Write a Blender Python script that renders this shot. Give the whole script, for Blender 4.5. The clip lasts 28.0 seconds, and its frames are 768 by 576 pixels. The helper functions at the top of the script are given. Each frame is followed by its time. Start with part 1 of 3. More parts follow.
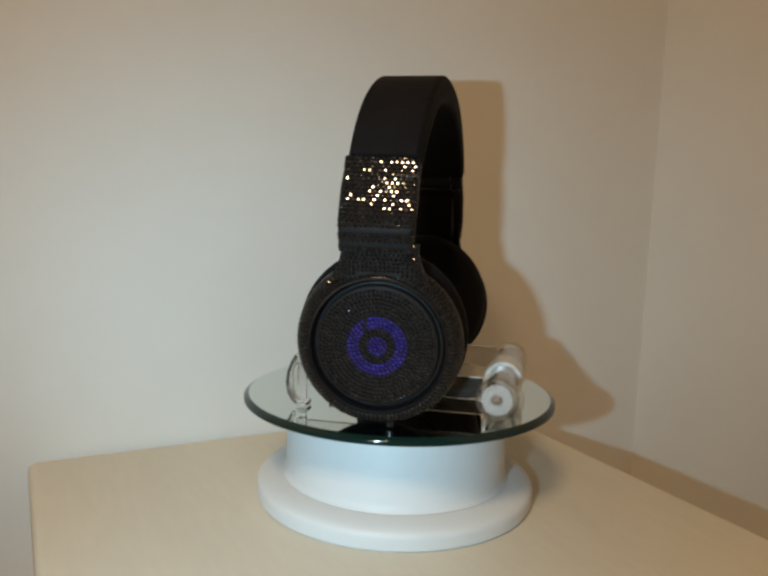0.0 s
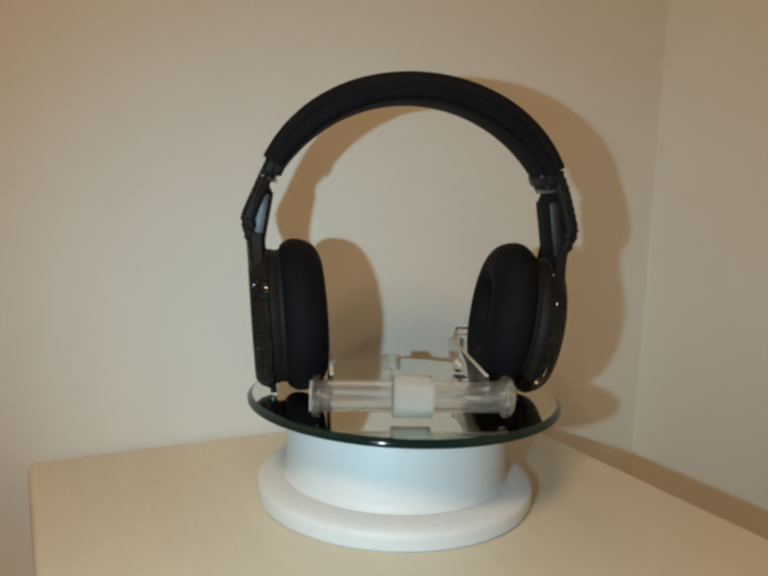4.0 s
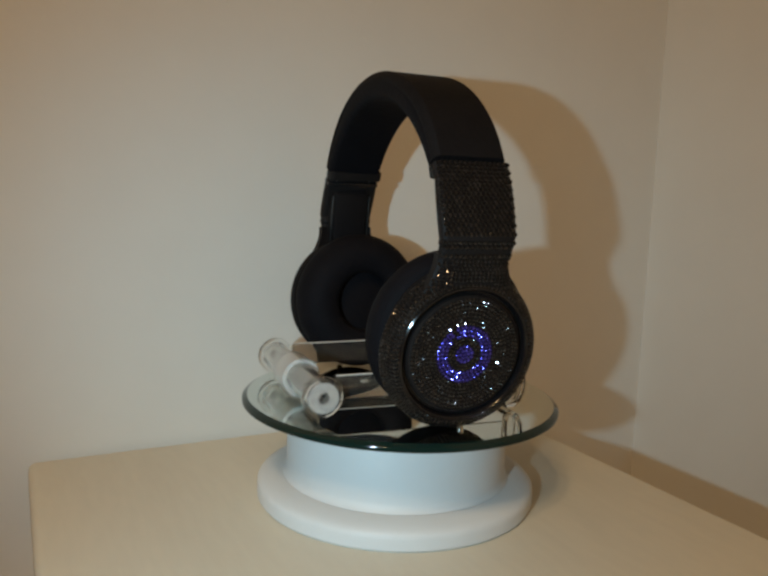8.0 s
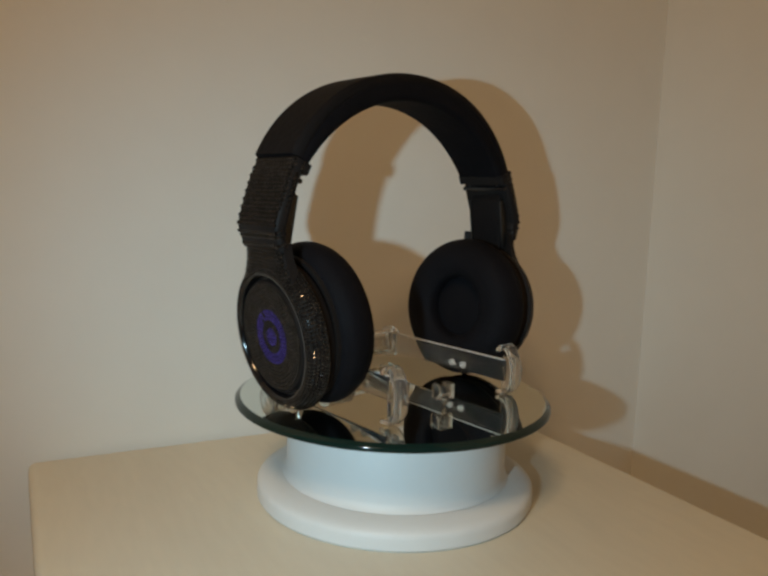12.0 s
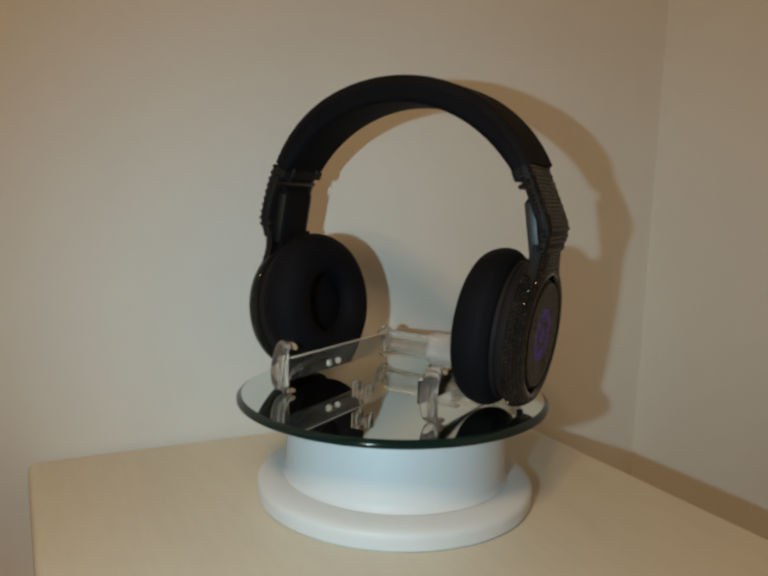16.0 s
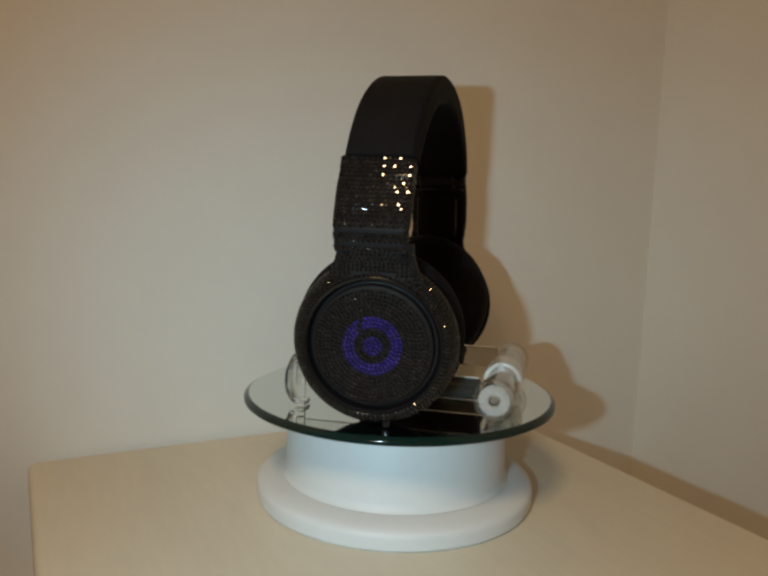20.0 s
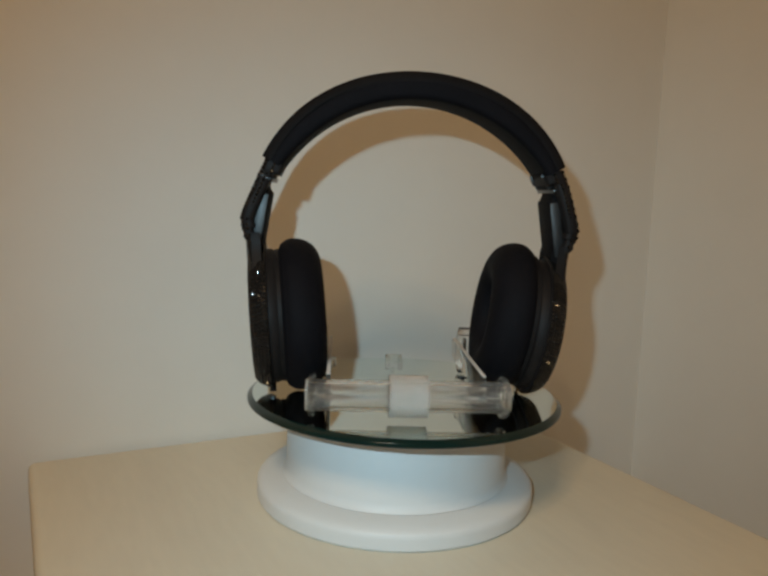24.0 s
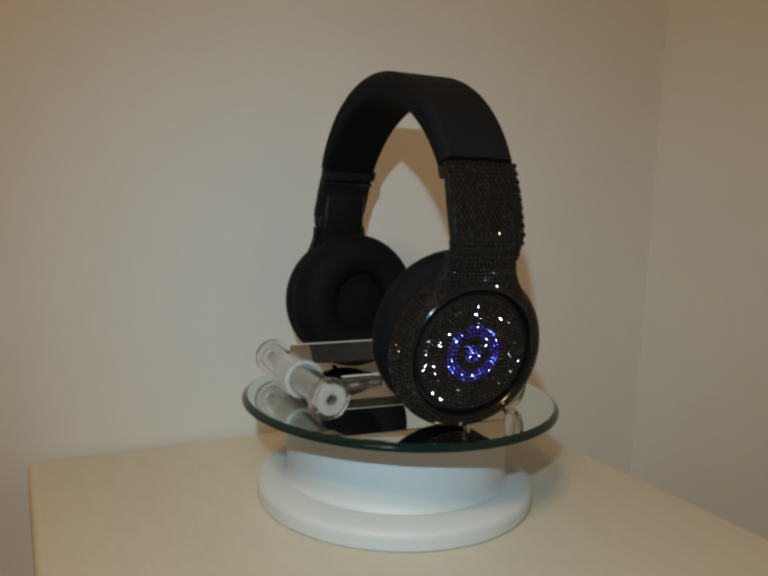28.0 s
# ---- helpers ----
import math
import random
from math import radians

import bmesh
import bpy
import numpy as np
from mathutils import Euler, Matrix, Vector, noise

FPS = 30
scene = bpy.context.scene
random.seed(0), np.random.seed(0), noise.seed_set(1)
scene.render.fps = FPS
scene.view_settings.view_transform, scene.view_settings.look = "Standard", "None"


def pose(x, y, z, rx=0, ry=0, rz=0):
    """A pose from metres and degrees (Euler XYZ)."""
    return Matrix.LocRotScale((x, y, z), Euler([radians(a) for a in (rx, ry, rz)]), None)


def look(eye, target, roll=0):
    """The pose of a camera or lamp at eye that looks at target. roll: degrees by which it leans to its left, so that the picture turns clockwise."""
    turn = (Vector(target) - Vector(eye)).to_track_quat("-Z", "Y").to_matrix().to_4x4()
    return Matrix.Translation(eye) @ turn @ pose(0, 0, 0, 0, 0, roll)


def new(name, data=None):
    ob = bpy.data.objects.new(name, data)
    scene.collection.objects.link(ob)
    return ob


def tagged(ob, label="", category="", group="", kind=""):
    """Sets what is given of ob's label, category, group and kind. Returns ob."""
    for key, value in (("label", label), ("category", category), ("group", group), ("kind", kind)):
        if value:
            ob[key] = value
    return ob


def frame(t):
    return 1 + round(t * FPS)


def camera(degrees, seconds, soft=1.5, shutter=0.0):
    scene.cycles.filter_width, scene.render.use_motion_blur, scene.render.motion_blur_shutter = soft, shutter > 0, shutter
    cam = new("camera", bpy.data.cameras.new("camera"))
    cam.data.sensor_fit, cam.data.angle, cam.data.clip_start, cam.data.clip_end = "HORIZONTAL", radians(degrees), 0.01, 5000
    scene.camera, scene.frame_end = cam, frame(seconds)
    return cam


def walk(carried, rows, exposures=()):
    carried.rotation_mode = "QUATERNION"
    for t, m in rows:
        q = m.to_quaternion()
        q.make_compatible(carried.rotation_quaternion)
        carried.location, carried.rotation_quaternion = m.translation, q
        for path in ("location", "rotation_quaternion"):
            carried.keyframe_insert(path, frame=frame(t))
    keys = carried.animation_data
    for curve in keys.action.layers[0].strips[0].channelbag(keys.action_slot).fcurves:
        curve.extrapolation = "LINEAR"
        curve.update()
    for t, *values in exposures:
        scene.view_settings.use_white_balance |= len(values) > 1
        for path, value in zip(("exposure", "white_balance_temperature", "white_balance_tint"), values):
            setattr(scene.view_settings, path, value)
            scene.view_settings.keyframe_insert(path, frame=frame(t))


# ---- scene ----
ZT = 0.72                 # height of the cabinet top
ZD = ZT + 0.0595          # height of the mirror's face
cam = camera(56.3, 28.0, soft=2.8)
EYE = Vector((0.0, -0.4092, ZD + 0.1123))
TILT, ROLL, YAW = radians(7.29), 1.92, radians(-1.39)
AIM = EYE + Vector((math.sin(YAW) * math.cos(TILT), math.cos(YAW) * math.cos(TILT), -math.sin(TILT)))
walk(cam, [(0.0, look(EYE, AIM, ROLL)), (28.0, look(EYE, AIM, ROLL))],
     exposures=[(0.0, 0.27, 6160, 10), (1.5, 0.30, 6560, 10), (3.2, 0.35, 6560, 10), (5.6, -0.03, 6470, 10), (8.0, -0.01, 6410, 10), (10.5, -0.05, 6530, 10),
                (14.0, -0.03, 6490, 10), (20.0, -0.08, 6540, 10), (25.2, -0.06, 6500, 10), (26.5, -0.04, 6450, 10), (28.0, -0.09, 6390, 10)])

# ---- light: a warm five-bulb lamp under the ceiling and a small cool torch held beside the lens
world = bpy.data.worlds.new("world")
world.use_nodes = True
world.node_tree.nodes["Background"].inputs[0].default_value = (1.0, 0.72, 0.45, 1)
world.node_tree.nodes["Background"].inputs[1].default_value = 0.02
scene.world = world
TORCH_GLOW = 3380.0
TORCH_COLOUR = (0.63, 0.98, 1.17, 1)
ROOM_TURN = -60.98        # the room's own axes against the world's
ROOM = pose(0, 0, 0, 0, 0, ROOM_TURN)
LAMP_AT = (0.95, -0.96)
BULBS = [(LAMP_AT[0] + 0.15 * math.cos(radians(72 * k + 20)), LAMP_AT[1] + 0.15 * math.sin(radians(72 * k + 20))) for k in range(5)]
bulb_data = bpy.data.lights.new("bulb_light", "AREA")
bulb_data.shape, bulb_data.size, bulb_data.energy, bulb_data.color = "DISK", 0.10, 3.4, (1.0, 0.66, 0.345)
for place in BULBS:
    new("bulb_light", bulb_data).matrix_world = ROOM @ pose(*place, 2.245)

# ---- materials
def shader(name, base, rough=0.5, metal=0.0, bump=0.0, scale=40.0, vary=0.0, vscale=6.0, spec=0.5, coat=0.0, trans=0.0, ior=1.45, stretch=(1, 1, 1)):
    m = bpy.data.materials.new(name)
    m.use_nodes = True
    nt = m.node_tree
    b = nt.nodes["Principled BSDF"]
    b.inputs["Base Color"].default_value = (*base, 1)
    b.inputs["Roughness"].default_value = rough
    b.inputs["Metallic"].default_value = metal
    b.inputs["Specular IOR Level"].default_value = spec
    b.inputs["Coat Weight"].default_value = coat
    b.inputs["Transmission Weight"].default_value = trans
    b.inputs["IOR"].default_value = ior
    co = nt.nodes.new("ShaderNodeTexCoord")
    mp = nt.nodes.new("ShaderNodeMapping")
    mp.inputs["Scale"].default_value = stretch
    nt.links.new(co.outputs["Object"], mp.inputs["Vector"])
    if vary:
        n1 = nt.nodes.new("ShaderNodeTexNoise")
        n1.inputs["Scale"].default_value, n1.inputs["Detail"].default_value = vscale, 6.0
        n2 = nt.nodes.new("ShaderNodeTexNoise")
        n2.inputs["Scale"].default_value, n2.inputs["Detail"].default_value = vscale * 14, 3.0
        add = nt.nodes.new("ShaderNodeMath")
        add.operation = "MULTIPLY_ADD"
        nt.links.new(mp.outputs[0], n1.inputs["Vector"]), nt.links.new(mp.outputs[0], n2.inputs["Vector"])
        nt.links.new(n2.outputs["Fac"], add.inputs[0])
        add.inputs[1].default_value = 0.35
        nt.links.new(n1.outputs["Fac"], add.inputs[2])
        ramp = nt.nodes.new("ShaderNodeValToRGB")
        ramp.color_ramp.elements[0].position, ramp.color_ramp.elements[1].position = 0.45, 0.9
        ramp.color_ramp.elements[0].color = (*[c * (1 - vary) for c in base], 1)
        ramp.color_ramp.elements[1].color = (*[min(1, c * (1 + vary * 0.7)) for c in base], 1)
        nt.links.new(add.outputs[0], ramp.inputs[0])
        nt.links.new(ramp.outputs[0], b.inputs["Base Color"])
    if bump:
        n3 = nt.nodes.new("ShaderNodeTexNoise")
        n3.inputs["Scale"].default_value, n3.inputs["Detail"].default_value = scale, 5.0
        bp = nt.nodes.new("ShaderNodeBump")
        bp.inputs["Strength"].default_value, bp.inputs["Distance"].default_value = bump, 0.002
        nt.links.new(mp.outputs[0], n3.inputs["Vector"])
        nt.links.new(n3.outputs["Fac"], bp.inputs["Height"])
        nt.links.new(bp.outputs[0], b.inputs["Normal"])
    return m


M_WALL = shader("wall_paint", (0.72, 0.69, 0.63), 0.62, bump=0.12, scale=55, vary=0.035, vscale=2.2)
M_CEIL = shader("ceiling_paint", (0.66, 0.64, 0.60), 0.8, bump=0.1, scale=60, vary=0.03)
# unseen far walls: colour set dark so the jet stones reflect little light
M_FAR = shader("dark_unseen_wall", (0.16, 0.135, 0.10), 0.8, bump=0.12, scale=55, vary=0.05, vscale=2.2)
M_FLOOR = shader("floor_carpet", (0.3, 0.22, 0.15), 0.95, bump=0.5, scale=300, vary=0.15, vscale=9)
M_TOP = shader("cabinet_laminate", (0.64, 0.60, 0.49), 0.45, bump=0.04, scale=90, vary=0.07, vscale=3.0, stretch=(1, 5, 1))
M_PLASTIC = shader("white_plastic", (0.61, 0.62, 0.615), 0.5, bump=0.03, scale=160, vary=0.02, vscale=12)
M_MIRROR = shader("mirror_silver", (0.78, 0.83, 0.79), 0.015, metal=1.0)
M_GLASS_EDGE = shader("green_glass_edge", (0.005, 0.016, 0.013), 0.08, spec=0.4)
M_BAND = shader("black_leather", (0.0085, 0.0074, 0.0076), 0.7, bump=0.25, scale=420, vary=0.25, vscale=30, spec=0.09)
M_PAD = shader("black_soft_leather", (0.0062, 0.0058, 0.0072), 0.7, bump=0.18, scale=260, vary=0.2, vscale=40, spec=0.08)
M_LIP = shader("polished_black_plastic", (0.006, 0.0055, 0.006), 0.14, bump=0.01, scale=90, vary=0.1, vscale=25)
M_GLOSS = shader("gloss_black_plastic", (0.0120, 0.0100, 0.0098), 0.26, bump=0.02, scale=120, vary=0.2, vscale=25)
M_SATIN = shader("satin_black_metal", (0.0120, 0.0100, 0.0095), 0.55, bump=0.05, scale=300, vary=0.2, vscale=30, spec=0.14)
M_GREY = shader("grey_slider_metal", (0.075, 0.074, 0.073), 0.5, metal=1.0, bump=0.05, scale=300, vary=0.15, vscale=30)
M_CHROME = shader("chrome", (0.75, 0.75, 0.75), 0.12, metal=1.0)
M_ACRYLIC = shader("clear_acrylic", (0.97, 0.965, 0.95), 0.05, trans=0.985, ior=1.41, bump=0.03, scale=90)
M_TUBE = shader("hazy_acrylic", (0.97, 0.965, 0.95), 0.06, trans=0.955, ior=1.42, bump=0.03, scale=90)
M_FROST = shader("frosted_acrylic", (0.93, 0.91, 0.87), 0.2, trans=0.74, ior=1.40, bump=0.05, scale=200)

M_EDGE = shader("pale_edge_strip", (0.72, 0.70, 0.66), 0.5, trans=0.25, ior=1.4, bump=0.1, scale=400, vary=0.1, vscale=60)


def crystal(name, base, rough, foil):
    """Faceted glass stones with foil backs: mirror-like facets, each stone a little different."""
    m = shader(name, base, rough, metal=0.9, spec=0.3)
    nt = m.node_tree
    b = nt.nodes["Principled BSDF"]
    geo = nt.nodes.new("ShaderNodeNewGeometry")
    info = nt.nodes.new("ShaderNodeObjectInfo")
    add = nt.nodes.new("ShaderNodeMath")
    add.operation = "ADD"
    nt.links.new(geo.outputs["Random Per Island"], add.inputs[0])
    nt.links.new(info.outputs["Random"], add.inputs[1])
    fr = nt.nodes.new("ShaderNodeMath")
    fr.operation = "FRACT"
    nt.links.new(add.outputs[0], fr.inputs[0])
    ramp = nt.nodes.new("ShaderNodeValToRGB")
    ramp.color_ramp.interpolation = "CONSTANT"
    ramp.color_ramp.elements[0].color = (*[c * 0.85 for c in base], 1)
    ramp.color_ramp.elements[1].position = 0.55
    ramp.color_ramp.elements[1].color = (*[c * 1.1 for c in base], 1)
    ramp.color_ramp.elements.new(1.0 - foil).color = (*[min(1, c * 1.3) for c in base], 1)
    nt.links.new(fr.outputs[0], ramp.inputs[0])
    nt.links.new(ramp.outputs[0], b.inputs["Base Color"])
    return m


M_STONE = crystal("jet_crystal", (0.056, 0.056, 0.056), 0.035, 0.15)
M_PURPLE = crystal("violet_crystal", (0.085, 0.070, 0.46), 0.12, 0.15)

M_LENS = bpy.data.materials.new("torch_lens_glow")
M_LENS.use_nodes = True
_nt = M_LENS.node_tree
_nt.nodes.remove(_nt.nodes["Principled BSDF"])
_em = _nt.nodes.new("ShaderNodeEmission")
_em.inputs[0].default_value, _em.inputs[1].default_value = TORCH_COLOUR, TORCH_GLOW
_nt.links.new(_em.outputs[0], _nt.nodes["Material Output"].inputs[0])
M_LAMP = bpy.data.materials.new("ceiling_lamp_glow")
M_LAMP.use_nodes = True
_b = M_LAMP.node_tree.nodes["Principled BSDF"]
_b.inputs["Emission Color"].default_value, _b.inputs["Emission Strength"].default_value = (1.0, 0.66, 0.34, 1), 1.5


# ---- helpers of this scene
def part(name, bm, material, parent=None, label="", smooth=True):
    me = bpy.data.meshes.new(name)
    bmesh.ops.recalc_face_normals(bm, faces=bm.faces)
    bm.to_mesh(me)
    bm.free()
    me.materials.append(material)
    if smooth:
        for p in me.polygons:
            p.use_smooth = True
        me.set_sharp_from_angle(angle=radians(38))
    ob = new(name, me)
    if parent is not None:
        ob.parent = parent
    if label:
        tagged(ob, label)
    return ob


def lathe(profile, n=96, axis="z", centre=(0, 0, 0)):
    """A closed or open profile of (radius, height) turned about an axis."""
    bm = bmesh.new()
    rings = []
    for r, h in profile:
        if r < 1e-6:
            rings.append([bm.verts.new(Vector((0, 0, h)))])
        else:
            rings.append([bm.verts.new(Vector((r * math.cos(a), r * math.sin(a), h))) for a in (2 * math.pi * k / n for k in range(n))])
    for a, b in zip(rings, rings[1:]):
        for k in range(n):
            k2 = (k + 1) % n
            if len(a) == 1 and len(b) == 1:
                continue
            if len(a) == 1:
                bm.faces.new((a[0], b[k], b[k2]))
            elif len(b) == 1:
                bm.faces.new((a[k], b[0], a[k2]))
            else:
                bm.faces.new((a[k], b[k], b[k2], a[k2]))
    m = Matrix.Identity(4)
    if axis == "x":
        m = Matrix.Rotation(math.pi / 2, 4, "Y")
    elif axis == "y":
        m = Matrix.Rotation(-math.pi / 2, 4, "X")
    bm.transform(Matrix.Translation(centre) @ m)
    return bm


def box(x0, x1, y0, y1, z0, z1, bevel=0.0, segments=2):
    bm = bmesh.new()
    bmesh.ops.create_cube(bm, size=1)
    bm.transform(Matrix.Translation(((x0 + x1) / 2, (y0 + y1) / 2, (z0 + z1) / 2)) @ Matrix.Diagonal((x1 - x0, y1 - y0, z1 - z0, 1)))
    if bevel:
        bmesh.ops.bevel(bm, geom=bm.edges[:], offset=bevel, segments=segments, affect="EDGES", profile=0.5)
    return bm


def loft(rings, closed_ends=True):
    bm = bmesh.new()
    vs = [[bm.verts.new(p) for p in ring] for ring in rings]
    n = len(vs[0])
    for a, b in zip(vs, vs[1:]):
        for k in range(n):
            bm.faces.new((a[k], a[(k + 1) % n], b[(k + 1) % n], b[k]))
    if closed_ends:
        bm.faces.new(vs[0])
        bm.faces.new(vs[-1])
    return bm


def rounded(w, h, r, n=5):
    """A rounded rectangle, w across and h high, as a list of (x, y)."""
    pts = []
    for cx, cy, a0 in ((w / 2 - r, h / 2 - r, 0), (-w / 2 + r, h / 2 - r, 90), (-w / 2 + r, -h / 2 + r, 180), (w / 2 - r, -h / 2 + r, 270)):
        for k in range(n + 1):
            a = radians(a0 + 90 * k / n)
            pts.append((cx + r * math.cos(a), cy + r * math.sin(a)))
    return pts


def thing(name, label, category, m=None, group=""):
    ob = new(name)
    ob.empty_display_size = 0.02
    tagged(ob, label, category, group)
    if m is not None:
        ob.matrix_world = m
    return ob


# ---- the room: two walls that meet behind the cabinet, and unseen plain walls added to close it
XA, XF, YB, YL, HC = -0.1275, 2.7, 0.336, -2.3, 2.4


def room():
    for name, b, mat in (
            ("wall_left", box(XA - 0.1, XA, YL, YB + 0.1, 0, HC), M_WALL),
            ("wall_right", box(XA, XF, YB, YB + 0.1, 0, HC), M_WALL),
            ("wall_front", box(XF, XF + 0.1, YL, YB + 0.1, 0, HC), M_FAR),
            ("wall_side", box(XA - 0.1, XF + 0.1, YL - 0.1, YL, 0, HC), M_FAR),
            ("floor", box(XA - 0.1, XF + 0.1, YL - 0.1, YB + 0.1, -0.1, 0), M_FLOOR),
            ("ceiling", box(XA - 0.1, XF + 0.1, YL - 0.1, YB + 0.1, HC, HC + 0.1), M_CEIL)):
        ob = part(name, b, mat, smooth=False)
        ob.matrix_world = ROOM
        labels = {"floor": "brown carpeted floor", "ceiling": "plain white painted ceiling", "wall_front": "plain dark brown wall out of view, added to keep reflections dim", "wall_side": "plain dark brown wall out of view, added to keep reflections dim"}
        tagged(ob, labels.get(name, "plain cream painted wall"), name.split("_")[0], kind="structure")


def ceiling_lamp():
    e = thing("ceiling_light", "warm ceiling light with five glowing glass globes", "ceiling light", ROOM @ pose(*LAMP_AT, HC))
    part("canopy", lathe([(0, -0.030), (0.045, -0.028), (0.060, -0.018), (0.064, 0), (0, 0)], 48), M_PLASTIC, e, "round white ceiling plate")
    for x, y in BULBS:
        x, y = x - LAMP_AT[0], y - LAMP_AT[1]
        b = box(0.055, math.hypot(x, y) + 0.006, -0.006, 0.006, -0.024, -0.012, 0.002)
        b.transform(Matrix.Rotation(math.atan2(y, x), 4, "Z"))
        arm = part("lamp_arm", b, M_CHROME, e, "thin chrome arm")
        part("globe", lathe([(0, -0.148), (0.022, -0.144), (0.040, -0.130), (0.048, -0.110), (0.046, -0.086), (0.034, -0.060), (0.020, -0.044), (0.016, -0.024), (0, -0.024)], 32, "z", (x, y, 0)), M_LAMP, arm, "glowing glass globe")


def cabinet():
    e = thing("cabinet", "cream laminate cabinet standing in the room corner", "cabinet", ROOM)
    x0, x1, y0, y1 = XA + 0.003, 0.40, -0.193, 0.1525
    part("top", box(x0, x1, y0, y1, ZT - 0.022, ZT, 0.0045, 3), M_TOP, e, "cream laminate top with rounded edges")
    part("body", box(x0 + 0.004, x1 - 0.02, y0 + 0.012, y1 - 0.012, 0.05, ZT - 0.022, 0.002), M_TOP, e)
    part("plinth", box(x0 + 0.01, x1 - 0.05, y0 + 0.02, y1 - 0.02, 0.0, 0.05), M_TOP, e)
    for k in range(3):
        z = 0.08 + k * 0.205
        d = part("drawer_front", box(x1 - 0.02, x1 - 0.003, y0 + 0.014, y1 - 0.014, z, z + 0.195, 0.002), M_TOP, e)
        part("knob", lathe([(0, 0.024), (0.010, 0.022), (0.013, 0.016), (0.006, 0.008), (0.006, 0)], 20, "x", (x1 - 0.003, (y0 + y1) / 2, z + 0.1)), M_CHROME, d, "small chrome knob")


# ---- the turntable and the mirror on it
def turntable():
    e = thing("turntable", "round white plastic revolving display stand on the cabinet", "display stand", pose(0, 0, ZT))
    part("drum", lathe([(0, 0.0525), (0.058, 0.0525), (0.0622, 0.0515), (0.0634, 0.049), (0.0638, 0.018), (0.0645, 0.0148), (0.066, 0.0132), (0.0, 0.0132)], 128), M_PLASTIC, e)
    part("base_flange", lathe([(0.0, 0.0130), (0.0690, 0.0129), (0.0735, 0.0122), (0.0770, 0.0112), (0.0792, 0.0099), (0.0802, 0.0085), (0.0804, 0.0065), (0.0804, 0.0014), (0.0792, 0.0), (0, 0)], 128), M_PLASTIC, e, "wide white foot ring")
    part("platter", lathe([(0, 0.0552), (0.060, 0.0552), (0.0612, 0.0546), (0.0612, 0.0527), (0, 0.0527)], 96), M_PLASTIC, e)


MIRROR_SHIFT = (0.0036 * math.cos(radians(77)), 0.0036 * math.sin(radians(77)))


def mirror():
    e = thing("round_mirror", "round mirror with a dark green glass edge on the turntable", "mirror", pose(0, 0, ZD))
    low = radians(144)
    tip = Matrix.Translation((MIRROR_SHIFT[0], MIRROR_SHIFT[1], 0)) @ Matrix.Rotation(radians(0.5), 4, Vector((-math.sin(low), math.cos(low), 0)))
    for nm, prof, mat, lab in (
            ("mirror_face", [(0, 0.0), (0.0872, 0.0)], M_MIRROR, "silvered mirror face"),
            ("bevel", [(0.0872, 0.0), (0.0897, -0.0014), (0.0900, -0.0018), (0.0900, -0.0034), (0.0894, -0.0040), (0.0838, -0.0042), (0.0838, -0.0002), (0.0872, 0.0)], M_GLASS_EDGE, "dark green bevelled glass rim"),
            ("backing", [(0.0836, -0.0042), (0.0, -0.0042)], M_PLASTIC, "")):
        b = lathe(prof, 160)
        b.transform(tip)
        if nm == "mirror_face":
            for f in b.faces:
                f.normal_update()
        part(nm, b, mat, e, lab)
    return e


# ---- the headphones, in their own frame: x from cup to cup, y across the band
HC_X, HC_Y = 0.002, -0.0065
TURN0, RATE = 79.29, -18.0
DRIFT = [(0, 1.00), (1, 1.32), (2, 1.24), (3, 1.08), (4.5, 0.16), (5.5, -0.54), (6.5, -0.79), (7.5, 0.71), (8.5, 2.41), (9.5, 0.40), (10.5, -0.63), (11.5, -0.11), (12.5, 0.66), (14.5, 1.55), (15.5, 1.69), (16.5, 1.96), (17.5, 2.48), (18.5, 2.99), (19.5, 2.94), (20.3, 2.32), (21, 1.15), (21.5, 1.53), (22.5, 2.03), (24, 2.30), (25, 1.45), (26, 0.14), (27, -0.74), (28, -1.50)]


STONE_R = 0.00098


def stone_shape(n, *steep):
    """One cut stone: a thin girdle, tiers of n crown facets of those slopes, n star facets and a flat table."""
    v, f = [], []
    levels, wide = [(1.0, 0.0), (0.99, 0.00005)], 0.49 / len(steep)
    for a in steep:
        levels.append((levels[-1][0] - wide, levels[-1][1] + wide * STONE_R * math.tan(radians(a))))
    levels.append((levels[-1][0] - 0.08, levels[-1][1] + 0.00003))
    for rad, h in levels:
        v += [Vector((STONE_R * rad * math.cos(2 * math.pi * k / n), STONE_R * rad * math.sin(2 * math.pi * k / n), h)) for k in range(n)]
    for k in range(n):
        k2 = (k + 1) % n
        f += [[o + k, o + k2, o + n + k2, o + n + k] for o in range(0, n * (len(levels) - 1), n)]
    f.append([n * (len(levels) - 1) + k for k in range(n)])
    return v, f


ARM_STONE, CUP_STONE, FLAT_STONE = stone_shape(10, 36.6), stone_shape(12, 41.0, 39.4), stone_shape(12, 40.0, 38.3)


def stone_mesh(name):
    me = bpy.data.meshes.new(name)
    me.from_pydata([tuple(p) for p in CUP_STONE[0]], [], CUP_STONE[1])
    return me


